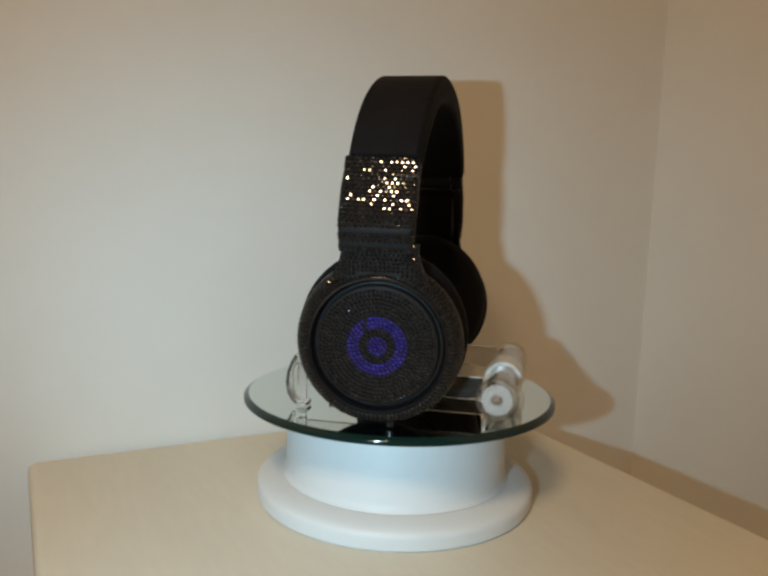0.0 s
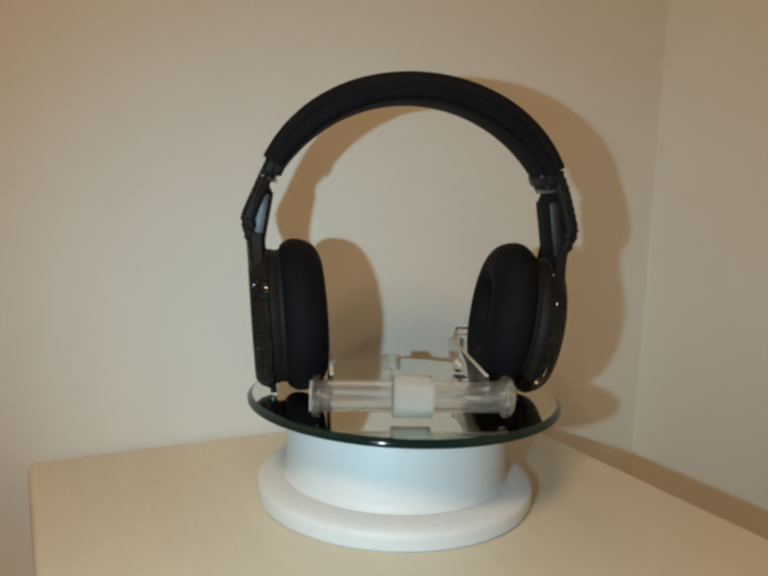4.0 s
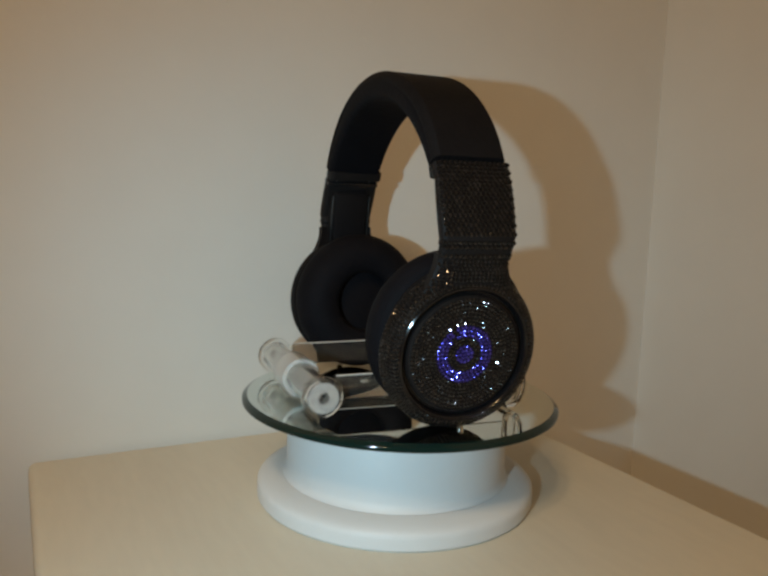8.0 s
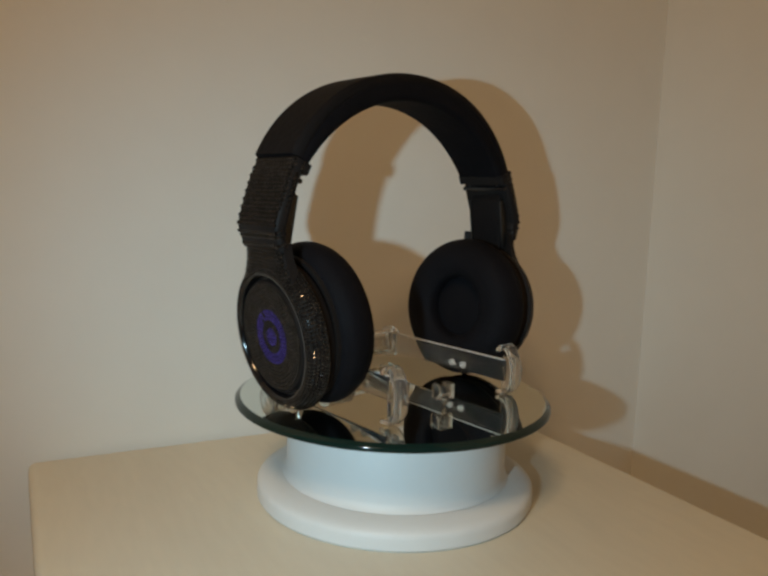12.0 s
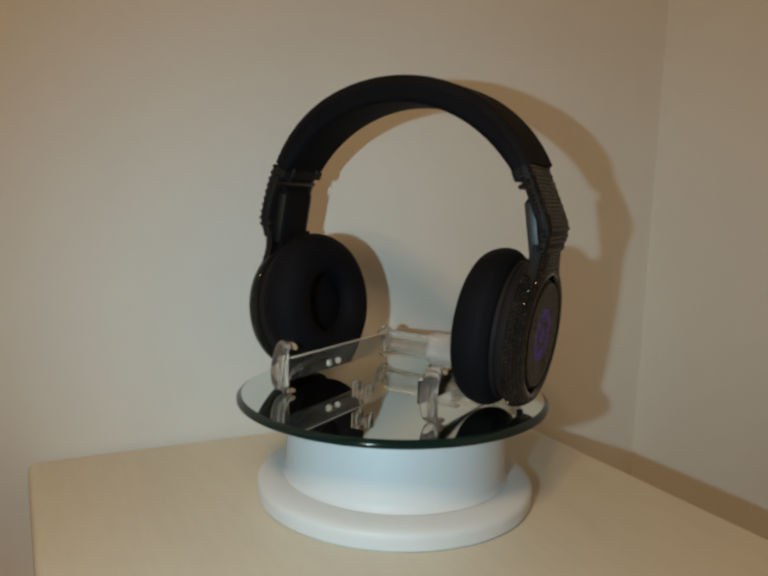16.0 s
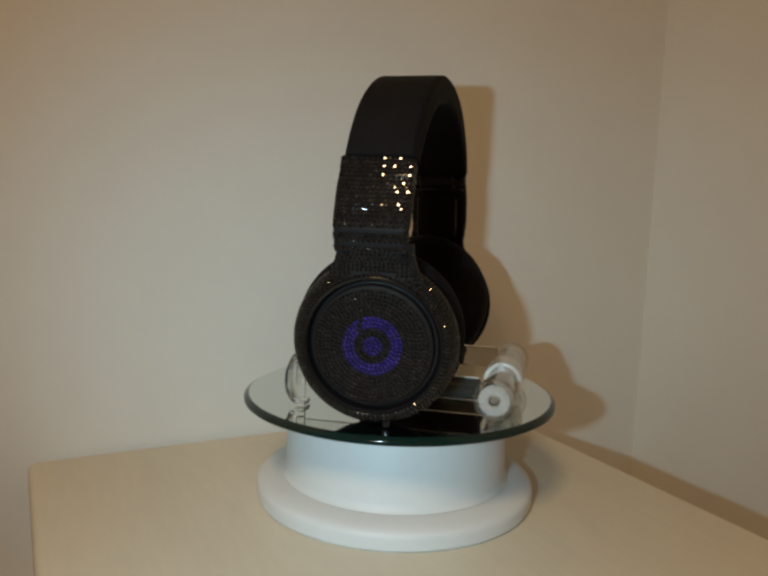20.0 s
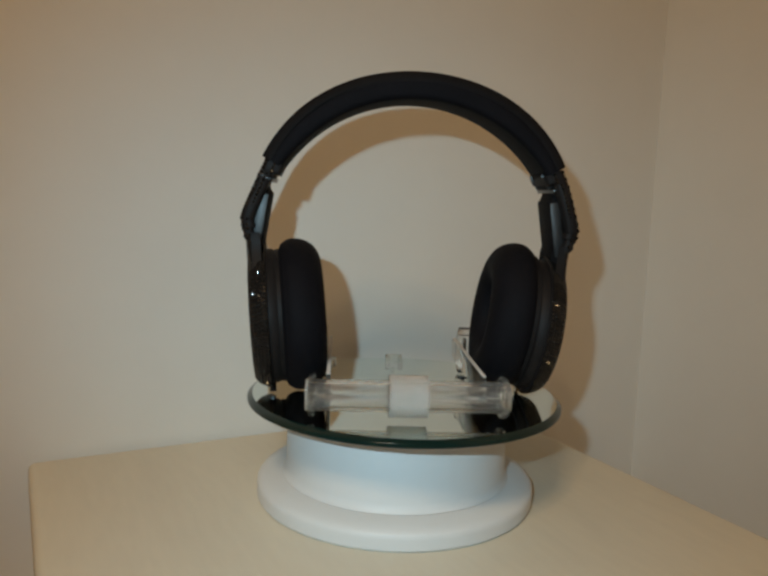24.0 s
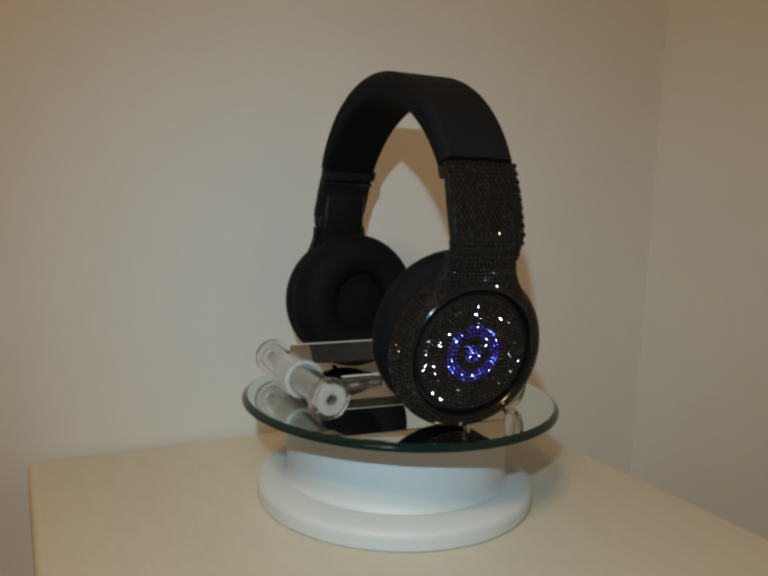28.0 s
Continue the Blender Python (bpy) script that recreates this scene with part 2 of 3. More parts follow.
def stones_joined(name, mats, material, parent, label, shape=CUP_STONE):
    """Many stones in one mesh, each set at its own matrix."""
    verts, faces = [], []
    for m in mats:
        o = len(verts)
        verts += [tuple(m @ v) for v in shape[0]]
        faces += [[o + k for k in f] for f in shape[1]]
    me = bpy.data.meshes.new(name)
    me.from_pydata(verts, [], faces)
    me.materials.append(material)
    ob = new(name, me)
    ob.parent = parent
    tagged(ob, label, kind="stuff")
    return ob


def seat(place, normal, rng, wobble=0.7, aligned=False):
    """The matrix that sets a stone on a surface, a little tilted, turned by chance or aligned with its row."""
    q = Vector(normal).to_track_quat("Z", "Y").to_matrix().to_4x4()
    tilt = Matrix.Rotation(radians(rng.gauss(0, wobble)), 4, "X") @ Matrix.Rotation(radians(rng.gauss(0, wobble)), 4, "Y") @ Matrix.Rotation(rng.gauss(0.314, 0.035) if aligned else rng.uniform(0, 6.28), 4, "Z")
    return Matrix.Translation(place) @ q @ tilt


def smooth_path(points, n):
    """Points of a smooth line through the given (x, z) pairs."""
    out = []
    p = [Vector(q) for q in points]
    p = [2 * p[0] - p[1]] + p + [2 * p[-1] - p[-2]]
    for i in range(1, len(p) - 2):
        for k in range(n):
            t = k / n
            out.append(0.5 * ((2 * p[i]) + (p[i + 1] - p[i - 1]) * t + (2 * p[i - 1] - 5 * p[i] + 4 * p[i + 1] - p[i + 2]) * t * t
                              + (-p[i - 1] + 3 * p[i] - 3 * p[i + 1] + p[i + 2]) * t ** 3))
    out.append(p[-2])
    return out


def headband(e):
    # outer shell: a strap bent over the top, with a thicker soft lining below it
    rings, soft = [], []
    for k in range(49):
        a = radians(-61.5 + 123 * k / 48)
        w = 0.0360 - 0.0010 * (abs(a) / 1.1) ** 2 + 0.0022 * max(0.0, math.sin(a))
        c, s = math.cos(a), math.sin(a)
        ring = []
        for x, y in rounded(w, 0.0052, 0.0024, 4):
            crown = 0.0017 + 0.0020 * math.sin(2 * a) ** 2 - 0.0044 * (2 * abs(x) / w) ** 4
            r = 0.0914 - 0.0026 + y + crown
            ring.append((HC_X + 0.001 + (r + 0.0016 * max(0.0, math.sin(2 * a))) * s, HC_Y + 0.0009 + 0.0012 * max(0.0, s) + x, 0.0873 + r * c))
        rings.append(ring)
        ring = []
        thick = 0.0066 + 0.0058 * max(0.0, math.cos(a * 1.35)) ** 0.7
        for x, y in rounded(w - 0.0003, thick, 0.0036, 5):
            r = 0.0886 - thick / 2 + y
            ring.append((HC_X + 0.001 + (r + 0.0016 * max(0.0, math.sin(2 * a))) * s, HC_Y + 0.0009 + 0.0012 * max(0.0, s) + x, 0.0873 + r * c))
        soft.append(ring)
    part("headband", loft(rings), M_BAND, e, "matt black headband")
    part("headband_cushion", loft(soft), M_PAD, e, "soft black padded underside")


def side(e, sg, prof, tilt, zc, cup_x, cup_y, wobble_seed):
    """One side: arm, slider block, cup, plate, cap with its violet ring of stones, ear pad. sg: -1 or 1."""
    rng = random.Random(wobble_seed)
    path = smooth_path(prof, 10)
    AY = HC_Y + (0.0030 if sg > 0 else 0.0014)
    extra = 0.002 if sg > 0 else 0.0
    # the studded arm: outer face follows the path, thickness changes on the way down
    rings, normals = [], []
    for i, q in enumerate(path):
        t = i / (len(path) - 1)
        d = (path[min(i + 1, len(path) - 1)] - path[max(i - 1, 0)]).normalized()
        nrm = Vector((-d.y, d.x)) if sg * -d.y > 0 else Vector((d.y, -d.x))
        normals.append(nrm)
        th = 0.0105 if t < 0.12 else (0.0068 if t < 0.8 else 0.0055)
        w = extra + 0.0353 if t < 0.12 else extra + 0.0345 + 0.0014 * math.sin(math.pi * min(1, max(0, (t - 0.12) / 0.5)))
        ring = []
        for x, y in rounded(w, th, min(0.0024, th * 0.4), 3):
            pnt = q + nrm * (y - th / 2)
            ring.append((HC_X + pnt.x, AY + x, pnt.y))
        rings.append(ring)
    pivot = Vector((HC_X + sg * 0.086, AY, 0))
    swing = Matrix.Translation(pivot) @ Matrix.Rotation(radians(3.5 if sg < 0 else -1.5), 4, "Z") @ Matrix.Translation(-pivot)
    shell = loft(rings)
    shell.transform(swing)
    arm = part("arm", shell, M_SATIN, e, "dark arm set with rows of jet crystals")
    # stones on the arm's outer face in offset rows
    mats, row = [], 0
    step = 0.00208
    length = sum((path[i + 1] - path[i]).length for i in range(len(path) - 1))
    pos, i, acc = 0.0012, 0, 0.0
    while pos < length - 0.001:
        while i < len(path) - 2 and acc + (path[i + 1] - path[i]).length < pos:
            acc += (path[i + 1] - path[i]).length
            i += 1
        f = (pos - acc) / max(1e-6, (path[i + 1] - path[i]).length)
        q = path[i].lerp(path[i + 1], f)
        nrm = normals[i].lerp(normals[i + 1], f).normalized()
        frac = pos / length
        if not any(abs(pos - g) < 0.0008 for g in (0.0085, 0.0365, 0.0425)):
            n = (14 if row % 2 == 0 else 13) + (1 if sg > 0 else 0)
            for k in range(n):
                x = (k - (n - 1) / 2) * 0.00246
                mats.append(seat((HC_X + q.x + nrm.x * 0.0001, AY + x, q.y + nrm.y * 0.0001), (nrm.x, 0, nrm.y), rng, 0.8, True) @ Matrix.Scale(1.2, 4))
            # stones that wrap round the two edges
            th = 0.0105 if frac < 0.12 else (0.0068 if frac < 0.8 else 0.0055)
            half = (extra + (0.0353 if frac < 0.12 else 0.0345 + 0.0014 * math.sin(math.pi * min(1, max(0, (frac - 0.12) / 0.5))))) / 2
            for s2 in (-1, 1):
                for deep, across in ((0.0008, 0.7071), (th * 0.5, 1.0)):
                    y = s2 * (half - (0.0008 if across < 1 else 0.0))
                    up = math.sqrt(1 - across * across)
                    mats.append(seat((HC_X + q.x - nrm.x * deep, AY + y, q.y - nrm.y * deep), (nrm.x * up, s2 * across, nrm.y * up), rng))
        row += 1
        pos += step
    stones_joined("arm_crystal_crust", [swing @ m for m in mats], M_STONE, arm, "rows of small jet-black cut crystals", ARM_STONE)
    # collar ridges and the slider block inside the arm
    def at(z):
        k = min(range(len(path)), key=lambda j: abs(path[j].y - z))
        return path[k], normals[k]
    q, nrm = at(prof[0][1] - 0.009)
    b = box(-0.0171, 0.0171, -0.0042, 0.0042, -0.0012, 0.0012, 0.0006)
    ang = math.atan2(nrm.y, nrm.x)
    m = Matrix.Translation((HC_X + q.x - nrm.x * 0.0045, AY, q.y - nrm.y * 0.0045)) @ Matrix.Rotation(-ang, 4, "Y") @ Matrix.Rotation(math.pi / 2, 4, "Z")
    b.transform(m)
    part("collar", b, M_GLOSS, e, "gloss black collar groove")
    back = 0.0044 if sg > 0 else 0.0038
    rings = []
    for z, xi, xo, w in ((0.1195, 0.0770, 0.0815, 0.0225), (0.1165, 0.0742, 0.0825, 0.0240), (0.1105, 0.0722, 0.0842, 0.0245), (0.104, 0.0732, 0.0858, 0.0245), (0.094, 0.0752, 0.0850, 0.0240), (0.083, 0.0762, 0.0820, 0.0235), (0.078, 0.0772, 0.0815, 0.0225)):
        xi += back
        rings.append([(HC_X + sg * ((xi + xo) / 2 + y), AY + x, z) for x, y in rounded(w, xo - xi, 0.0022, 3)])
    part("slider_block", loft(rings), M_BAND, e, "dark inner slider housing")
    lean = Matrix.Translation((HC_X + sg * (0.0755 + back), AY, 0.0965)) @ Matrix.Rotation(sg * radians(-9), 4, "Y")
    b = box(-0.0012, 0.0012, -0.0105, 0.0105, -0.0165, 0.0165, 0.001)
    b.transform(lean)
    slider = part("slider_plate", b, M_BAND, e, "black slider plate")
    for y0 in (-0.0131, 0.0121):
        near, deep = sorted((-0.0006 * sg, -0.0006 * sg + 0.0054 * sg))
        b = box(near, deep, y0, y0 + 0.0010, -0.0150, 0.0150, 0.0004)
        b.transform(lean)
        part("slider_edge", b, M_GREY, slider, "bright grey metal edge of the slider")
    lean = Matrix.Translation((HC_X + sg * 0.0752, AY, 0.1235)) @ Matrix.Rotation(sg * radians(-32), 4, "Y")
    b = box(-0.0016, 0.0016, -0.0108, 0.0108, -0.0050, 0.0050, 0.0012)
    b.transform(lean)
    stop = part("slider_stop", b, M_BAND, e, "black end of the slider")
    for y0 in (-0.0117, 0.0109):
        b = box(-0.0022, 0.0022, y0, y0 + 0.0008, -0.0046, 0.0046, 0.0003)
        b.transform(lean)
        part("stop_edge", b, M_GREY, stop, "grey metal edge of the slider's end")
    # the cup: local z points outwards
    out = Matrix.Translation((HC_X + sg * cup_x, HC_Y + cup_y, zc)) @ Matrix.Rotation(radians(4.8 if sg < 0 else -2.5), 4, "Z") @ Matrix.Rotation(sg * radians(90 + tilt), 4, "Y")
    if sg < 0:
        out = out @ Matrix.Rotation(math.pi, 4, "Z")

    def cup_part(name, bm, mat, label="", parent=None):
        bm.transform(out)
        return part(name, bm, mat, parent or e, label)

    cup_part("cup_housing", lathe([(0, -0.0138), (0.033, -0.0138), (0.0366, -0.0126), (0.0376, -0.0104), (0.0376, -0.0079), (0, -0.0079)], 72), M_SATIN, "black rear housing of the cup")
    plate = cup_part("cup_plate", lathe([(0.0300, -0.0078), (0.0386, -0.0078), (0.0396, -0.0069), (0.0394, -0.0052), (0.0380, -0.0021), (0.0362, 0.0004), (0.0343, 0.0016), (0.0325, 0.0014), (0.0312, 0.0), (0.0302, -0.0022), (0.0300, -0.0078)], 96), M_SATIN, "dark ring plate rimmed with jet crystals")
    cap = cup_part("cap", lathe([(0, 0.0009), (0.012, 0.0010), (0.022, 0.00125), (0.0270, 0.0014), (0.0284, 0.0009), (0.0291, -0.0004), (0.0293, -0.0024), (0.029, -0.0036), (0, -0.0036)], 96), M_SATIN, "shallow dished cap covered in crystals")
    cup_part("groove_ring", lathe([(0.0288, -0.0033), (0.0304, -0.0033), (0.0304, -0.0026), (0.0288, -0.0026), (0.0288, -0.0033)], 72), M_GLOSS, "", cap)
    cup_part("plate_lip", lathe([(0.0334, 0.0016), (0.0327, 0.0021), (0.0318, 0.0019), (0.0310, 0.0009), (0.0306, -0.0008), (0.0305, -0.0030), (0.0316, -0.0030), (0.0330, 0.0006), (0.0334, 0.0016)], 96), M_LIP, "polished black lip round the cap", plate)
    black, violet = [], []
    up_cap = (out.inverted().to_3x3() @ Vector((0, 0, 1))).xy.normalized()
    side_up = Vector((up_cap.y, -up_cap.x))

    def cap_height(r):
        """Height and slope of the cap, a shallow dish with a rounded edge."""
        if r < 0.0272:
            return 0.0009 + 0.0005 * (r / 0.027) ** 2, 0.038 * r / 0.027
        return 0.0012, -0.45
    for k in range(16):
        r = k * 0.0019
        if r > 0.0284:
            break
        n = 1 if k == 0 else int(2 * math.pi * r / 0.00198)
        off = rng.uniform(0, 1)
        for j in range(n):
            a = 2 * math.pi * (j + off) / n
            h, slope = cap_height(r)
            nl = Vector((-slope * math.cos(a), -slope * math.sin(a), 1)).normalized()
            m = out @ seat((r * math.cos(a), r * math.sin(a), h), nl, rng, 1.3)
            flat = side_up.x * r * math.cos(a) + side_up.y * r * math.sin(a)
            high = up_cap.x * r * math.cos(a) + up_cap.y * r * math.sin(a)
            ring = 0.0086 < r < 0.0140 and not (abs(flat + 0.0058) < 0.0010 and high > 0)
            dot = r < 0.0040
            (violet if ring or dot else black).append(m)
    # cap's black stones in one mesh, the violet ones one by one
    stones_joined("cap_crystal_crust", black, M_STONE, cap, "densely set jet-black cut crystals", CUP_STONE if sg < 0 else FLAT_STONE)
    for m in violet:
        ob = new("violet_crystal", VIOLET_STONE)
        ob.matrix_world = m
        ob.parent = cap
    rim = []
    for r, h, slope in ((0.0338, 0.0016, 0.0), (0.0354, 0.0010, -0.65), (0.0367, -0.0002, -1.2), (0.0378, -0.0017, -1.6), (0.0386, -0.0034, -2.1), (0.0393, -0.0050, -3.0), (0.0396, -0.0066, -8.0)):
        n = int(2 * math.pi * r / 0.00203)
        for j in range(n):
            a = 2 * math.pi * j / n
            rim.append(out @ seat((r * math.cos(a), r * math.sin(a), h), Vector((-slope * math.cos(a), -slope * math.sin(a), 1)), rng))
    stones_joined("rim_crystal_crust", rim, M_STONE, plate, "rings of small jet-black cut crystals")
    return out, rng


def neck_half(v):
    """Half the neck's width at the height v over the cup's centre: straight at the arm, flared into the plate."""
    t = min(1.0, max(0.0, (0.0450 - v) / 0.0220))
    return 0.0178 + 0.0108 * t ** 1.7


def neck_height(x, half):
    return 0.0017 - 0.0026 * min(1.0, abs(x) / half) ** 5


def neck_shell():
    """A flat flared piece, its foot cut to the round of the plate's inner lip. y is up, z points outwards."""
    rows, cols = 10, 16
    faces = [[], []]
    bm = bmesh.new()
    for layer in (0, 1):
        for i in range(rows + 1):
            line = []
            for j in range(cols + 1):
                k = 2 * j / cols - 1
                foot = neck_half(0.0240) * k
                low = math.sqrt(max(0.0, 0.0346 ** 2 - foot ** 2))
                v = 0.0478 + (low - 0.0478) * i / rows
                half = neck_half(v)
                x = half * k
                line.append(bm.verts.new((x, v, neck_height(x, half) - 0.0048 * layer)))
            faces[layer].append(line)
    for grid in faces:
        for a, b in zip(grid, grid[1:]):
            for j in range(cols):
                bm.faces.new((a[j], a[j + 1], b[j + 1], b[j]))
    top, base = faces
    rim = [r[0] for r in top] + top[-1][1:] + [r[-1] for r in reversed(top[:-1])] + list(reversed(top[0][1:-1]))
    under = [r[0] for r in base] + base[-1][1:] + [r[-1] for r in reversed(base[:-1])] + list(reversed(base[0][1:-1]))
    for k in range(len(rim)):
        k2 = (k + 1) % len(rim)
        bm.faces.new((rim[k], rim[k2], under[k2], under[k]))
    return bm


def ear_pad(e, out, cup_y, shift, lift, deeper):
    """The pad sits a little off the plate's centre and is a shade narrower than it is tall."""
    mid = HC_Y + cup_y + shift
    squeeze = Matrix.Translation((deeper, mid, lift)) @ Matrix.Diagonal((1, 0.985, 1, 1)) @ Matrix.Translation((0, -HC_Y - cup_y, 0)) @ out
    soft = [(q.x, q.y) for q in smooth_path([(0.0182, -0.0290), (0.0198, -0.0330), (0.0258, -0.0361), (0.0325, -0.0358), (0.0388, -0.0320), (0.0422, -0.0255), (0.0424, -0.0190), (0.0398, -0.0145)], 5)]
    pad = None
    for name, prof, n, mat, label in (
            ("ear_pad", soft + [(0.036, -0.0128), (0.0182, -0.0128), soft[0]], 80, M_PAD, "thick soft black ear pad"),
            ("speaker_cloth", [(0, -0.0268), (0.012, -0.0264), (0.0187, -0.0254), (0.0187, -0.020), (0, -0.020)], 48, M_PAD, "black cloth inside the pad"),
            ("pad_seam", [(0.0352, -0.0143), (0.0372, -0.0143), (0.0372, -0.0112), (0.0352, -0.0112), (0.0352, -0.0143)], 64, M_SATIN, "")):
        b = lathe(prof, n)
        b.transform(squeeze)
        ob = part(name, b, mat, pad or e, label)
        pad = pad or ob


VIOLET_STONE = stone_mesh("violet_crystal")
VIOLET_STONE.materials.append(M_PURPLE)


def headphones():
    e = thing("headphones", "black over-ear headphones studded with jet and violet crystals on the mirror", "headphones", pose(0, 0, ZD, 0, 0, TURN0))
    headband(e)
    left = [(-0.0785, 0.1305), (-0.0840, 0.118), (-0.0912, 0.1005), (-0.0908, 0.0935), (-0.0893, 0.0868)]
    right = [(0.0818, 0.1295), (0.0867, 0.118), (0.0926, 0.0975), (0.0917, 0.0915), (0.0896, 0.0848)]
    for sg, prof, tilt, zc, cx, cy, sd in ((-1, left, 4.5, 0.0430, 0.0838, 0.0, 11), (1, right, 8.0, 0.0402, 0.0818, 0.003, 12)):
        out, rng = side(e, sg, prof, tilt, zc, cx, cy, sd)
        # the neck points up on the plate
        up = out.inverted().to_3x3() @ Vector((0, 0, 1))
        spin = out @ Matrix.Rotation(math.atan2(up.y, up.x) - math.pi / 2, 4, "Z")
        b = neck_shell()
        b.transform(spin)
        nk = part("neck", b, M_SATIN, e, "dark flared neck between arm and cup")
        mats = []
        for k in range(14):
            y = 0.0468 - 0.0018 * k
            half = neck_half(y) - 0.0006
            n = int(2 * half / 0.00203) + 1 - k % 2
            for j in range(n):
                x = (j - (n - 1) / 2) * 0.00203
                if math.hypot(x, y) > 0.0354:
                    lean = 0.0026 * 5 * (abs(x) / half) ** 4 / half * (1 if x > 0 else -1)
                    mats.append(spin @ seat((x, y, neck_height(x, half + 0.0006) + 0.0001), (lean, 0, 1), rng, 1.5))
        stones_joined("neck_crystal_crust", mats, M_STONE, nk, "rows of small jet-black cut crystals")
        ear_pad(e, out, cy, 0.0008 if sg < 0 else 0.0016, 0.0 if sg < 0 else 0.0024, -0.0014 * sg)
        # cable socket under the cup
        b = lathe([(0.0, 0.0), (0.0015, 0.0), (0.0018, 0.001), (0.0018, 0.006), (0.0, 0.006)], 24)
        b.transform(out @ Matrix.Rotation(math.atan2(up.y, up.x) - math.pi / 2, 4, "Z") @ Matrix.Translation((0.006, -0.0405, -0.007)) @ Matrix.Rotation(math.pi / 2, 4, "X") @ Matrix.Translation((0, 0, -0.0045)))
        part("cable_socket", b, M_CHROME if sg > 0 else M_GLOSS, e, "small round cable socket")
    return e


# ---- the clear stand that lies between the cups
def acrylic_stand():
    e = thing("acrylic_stand", "clear acrylic display stand lying on the mirror between the cups", "display stand", pose(0, 0, ZD, 0, 0, TURN0))
    ty, tz = -0.0610, 0.0137

    def tube(name, x0, x1, ro, ri, mat, label):
        part(name, lathe([(ri, x0), (ro - 0.0006, x0), (ro, x0 + 0.0006), (ro, x1 - 0.0006), (ro - 0.0006, x1), (ri, x1), (ri, x0)], 48, "x", (0, ty, tz)), mat, e, label)
    tube("tube", -0.0495, 0.0495, 0.0080, 0.0058, M_TUBE, "clear acrylic tube")
    tube("inner_rod", -0.046, 0.046, 0.0030, 0.0, M_TUBE, "clear rod inside the tube")
    tube("sleeve", -0.0090, 0.0090, 0.0106, 0.0082, M_FROST, "milky sleeve round the tube")
    for s in (-1, 1):
        a, b = sorted((s * 0.0091, s * 0.0096))
        tube("sleeve_rim", a, b, 0.0107, 0.0082, M_FROST, "milky rim at the sleeve's end")
        a, b = sorted((s * 0.0497, s * 0.0509))
        tube("end_ring", a, b, 0.0080, 0.0028, M_FROST, "milky ring at the tube's end")
        a, b = sorted((s * 0.0462, s * 0.0494))
        tube("flange", a, b, 0.0106, 0.0082, M_ACRYLIC, "clear flange round the tube")
        # a raised side bar runs back from the tube to a bowed end flange
        xb, yf = s * 0.0400, 0.0 if s > 0 else -0.0038
        part("side_bar", box(xb - 0.0011, xb + 0.0011, ty + 0.0083, 0.0505 + yf, 0.0095, 0.0217, 0.0006), M_ACRYLIC, e, "narrow clear side bar")
        # pale strip laid on the clear bar, its edge's bright line put in as colour
        part("edge_light_strip", box(xb - 0.0010, xb + 0.0010, ty + 0.0095, 0.0495 + yf, 0.0217, 0.0222, 0.0002), M_EDGE, e, "pale strip standing for light along the bar's cut edge")
        for yk in (0.0075, 0.0165):
            a, b = sorted((s * 0.0364, s * 0.0388))
            part("knob", lathe([(0, a), (0.0013, a), (0.0019, a + 0.0005), (0.0019, b - 0.0004), (0.0015, b), (0, b)], 20, "x", (0, yk, 0.0135)), M_FROST, e, "small milky knob on the bar")
        bow = [(0.0415, 0.0255), (0.0430, 0.0278), (0.0455, 0.0288), (0.0482, 0.0275), (0.0503, 0.0238), (0.0524, 0.0185), (0.0530, 0.0130), (0.0522, 0.0080), (0.0502, 0.0040), (0.0475, 0.0018), (0.0425, 0.0016)]
        rings = []
        for k, (yb, zb) in enumerate(bow):
            (y0, z0), (y1, z1) = bow[max(0, k - 1)], bow[min(len(bow) - 1, k + 1)]
            d = Vector((y1 - y0, z1 - z0)).normalized()
            rings.append([(s * 0.0465 + x, yf + yb + d.y * h, zb - d.x * h) for x, h in rounded(0.0088, 0.0022, 0.0006, 2)])
        part("end_flange", loft(rings), M_TUBE, e, "bowed clear end flange with a hooked top")
        part("flange_web", box(s * 0.0465 - 0.0010, s * 0.0465 + 0.0010, 0.0435 + yf, 0.0512 + yf, 0.0036, 0.0225, 0.0005), M_ACRYLIC, e, "clear web inside the flange")
        part("clip_jaw", box(s * 0.0040 - 0.0012, s * 0.0040 + 0.0012, 0.0330, 0.0390, 0.0040, 0.0122, 0.0005), M_ACRYLIC, e, "small clear jaw of the clip")
    part("clip_back", box(-0.0051, 0.0051, 0.0392, 0.0404, 0.0040, 0.0125, 0.0005), M_ACRYLIC, e, "clear back of the clip")
    part("clip_post", box(-0.0009, 0.0009, 0.0380, 0.0390, 0.0002, 0.0042, 0.0003), M_ACRYLIC, e, "thin clear foot under the clip")
    return e


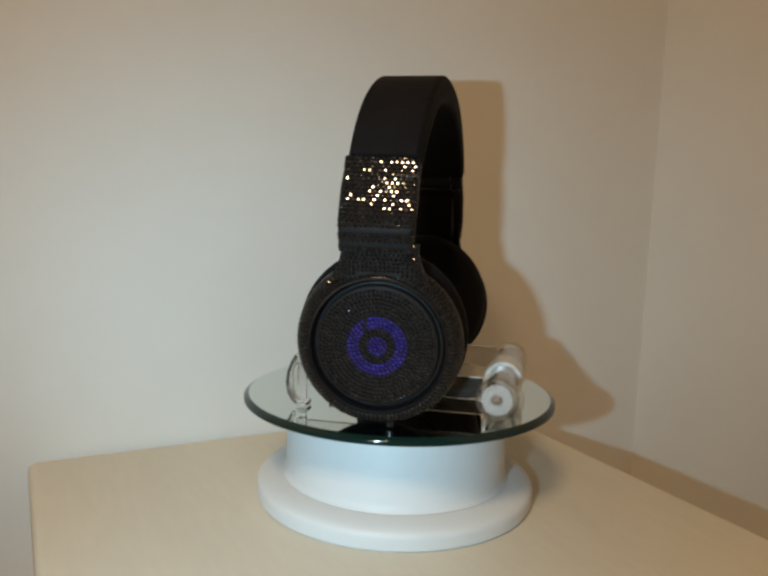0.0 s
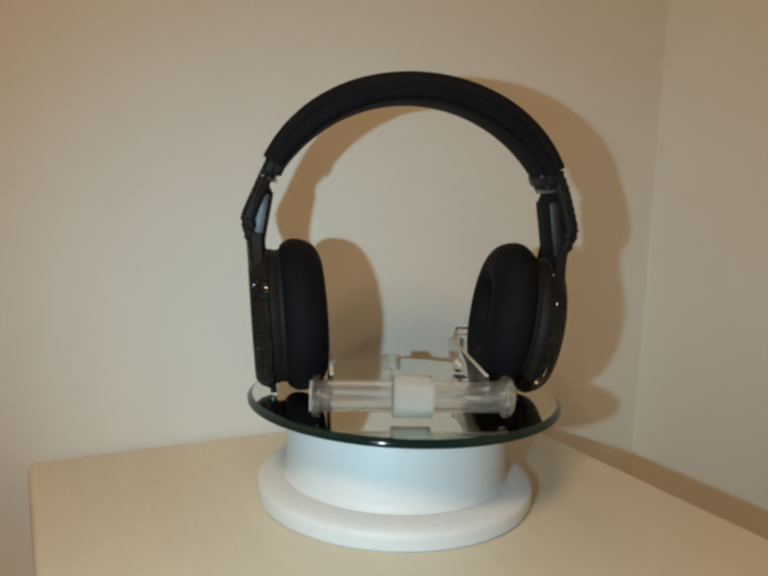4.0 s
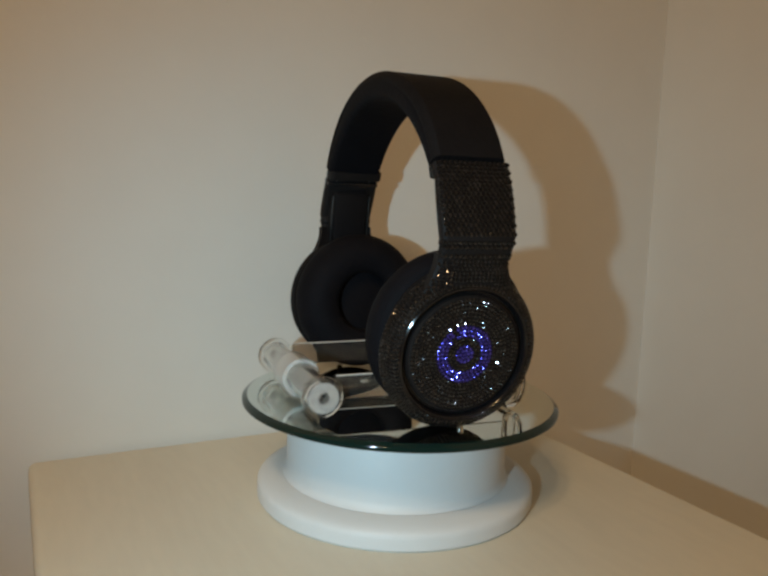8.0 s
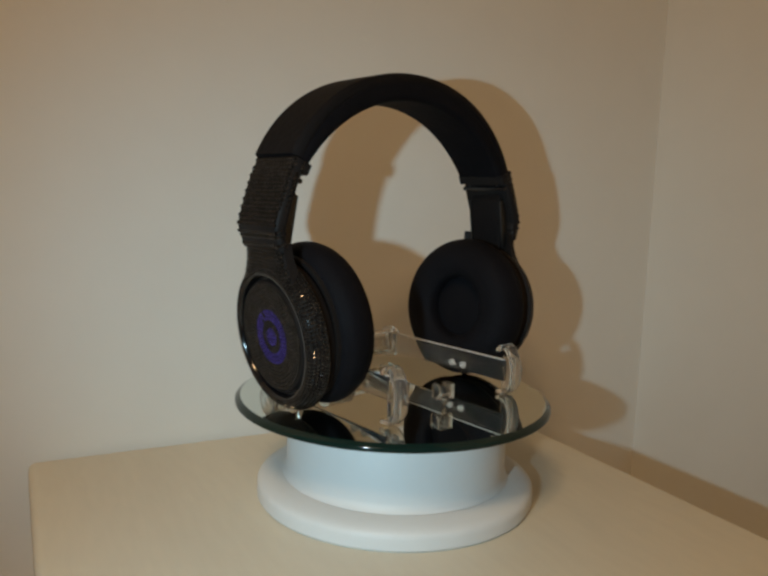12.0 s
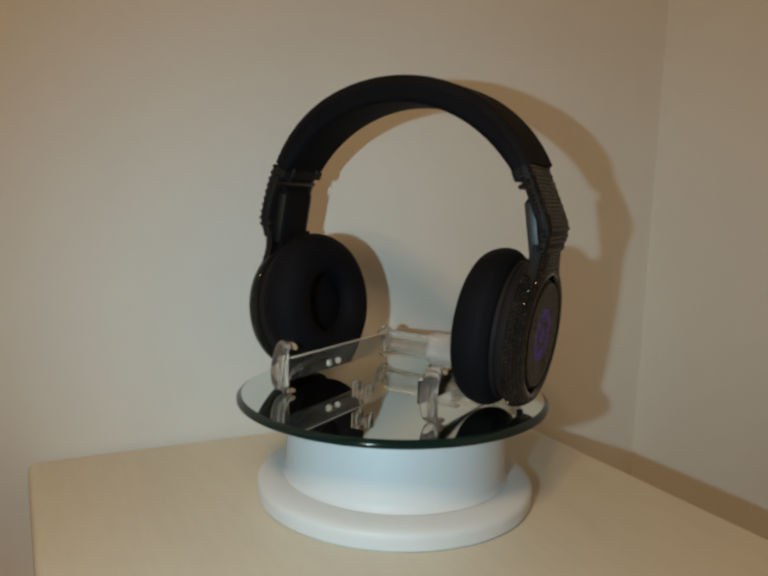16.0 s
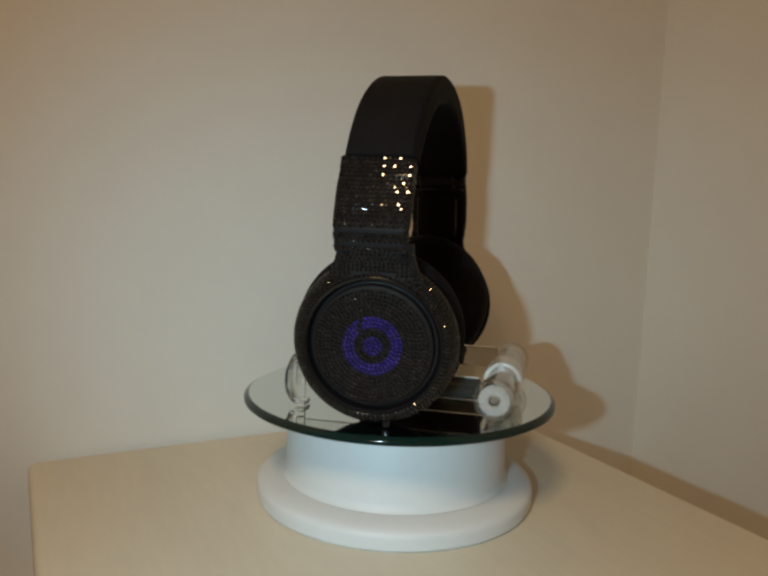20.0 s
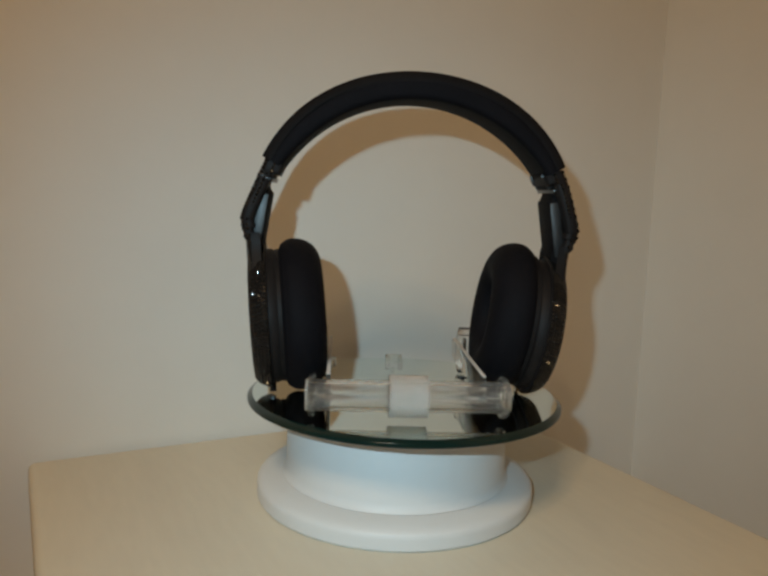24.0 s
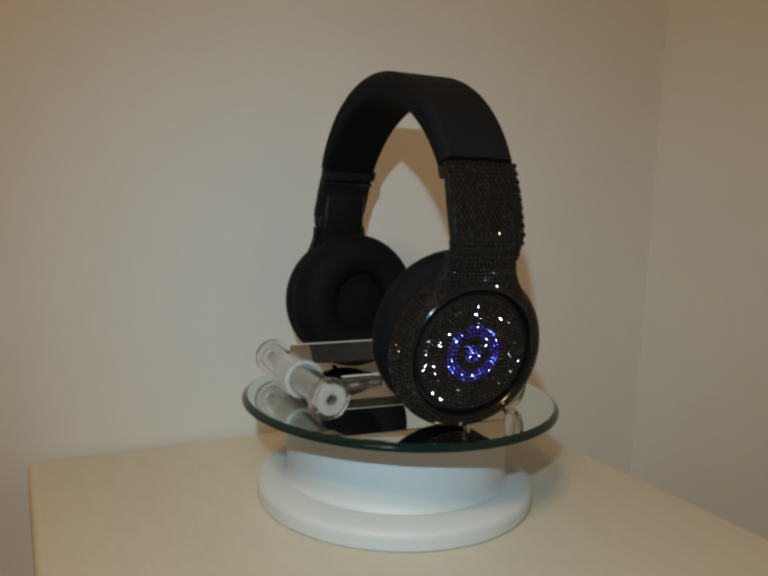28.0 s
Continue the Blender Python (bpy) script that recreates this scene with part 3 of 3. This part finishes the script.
def torch():
    e = thing("torch", "small handheld torch with a cool white light", "torch")
    part("lens", lathe([(0, 0.0), (0.0062, 0.0)], 24), M_LENS, e, "glowing cool white lens")
    part("head", lathe([(0.0064, 0.0004), (0.0092, -0.001), (0.0096, -0.019), (0.0108, -0.019), (0.0108, 0.003), (0.0105, 0.004), (0.010, 0.018), (0.0085, 0.022), (0, 0.022), ], 32), M_SATIN, e, "black metal torch head")
    part("barrel", lathe([(0.0, 0.0225), (0.0082, 0.0225), (0.0085, 0.024), (0.0085, 0.085), (0.0075, 0.088), (0, 0.088)], 32), M_SATIN, e)
    return e


room()
ceiling_lamp()
cabinet()
turntable()
MIRROR = mirror()
PHONES = headphones()
STAND = acrylic_stand()
TORCH = torch()


def motions():
    spin = [k * 0.5 for k in range(57)]

    def turned(t):
        """The turntable runs a little unevenly: degrees turned by t seconds."""
        for (t0, d0), (t1, d1) in zip(DRIFT, DRIFT[1:]):
            if t0 <= t <= t1:
                f = (t - t0) / (t1 - t0)
                return RATE * t - (d0 + (d1 - d0) * f * f * (3 - 2 * f))
    walk(MIRROR, [(t, pose(0, 0, ZD, 0, 0, turned(t))) for t in spin])
    walk(PHONES, [(t, pose(0, 0, ZD, 0, 0, TURN0 + turned(t))) for t in spin])
    walk(STAND, [(t, pose(0, 0, ZD, 0, 0, TURN0 + turned(t))) for t in spin])
    way = [(0.0, -0.10, -0.47, 0.11), (3.0, -0.09, -0.47, 0.11), (6.0, -0.12, -0.47, 0.11), (9.2, -0.12, -0.47, 0.11), (10.0, -0.12, -0.47, 0.056), (10.5, -0.12, -0.47, 0.042), (11.0, -0.12, -0.47, 0.083), (12.0, -0.12, -0.47, 0.11),
           (17.0, -0.10, -0.47, 0.11), (20.0, -0.09, -0.47, 0.12), (22.0, -0.07, -0.47, 0.135), (23.4, -0.065, -0.47, 0.15), (24.0, -0.06, -0.47, 0.172), (24.5, -0.03, -0.47, 0.224), (28.0, -0.03, -0.47, 0.224)]
    walk(TORCH, [(t, look((x, y, ZD + z), (0.02 - 0.06 * max(0.0, 1 - t / 0.8) + 0.05 * max(0.0, z - 0.12), 0.15, ZD - 0.005 - 0.2 * (z - 0.11)))) for t, x, y, z in way])


motions()
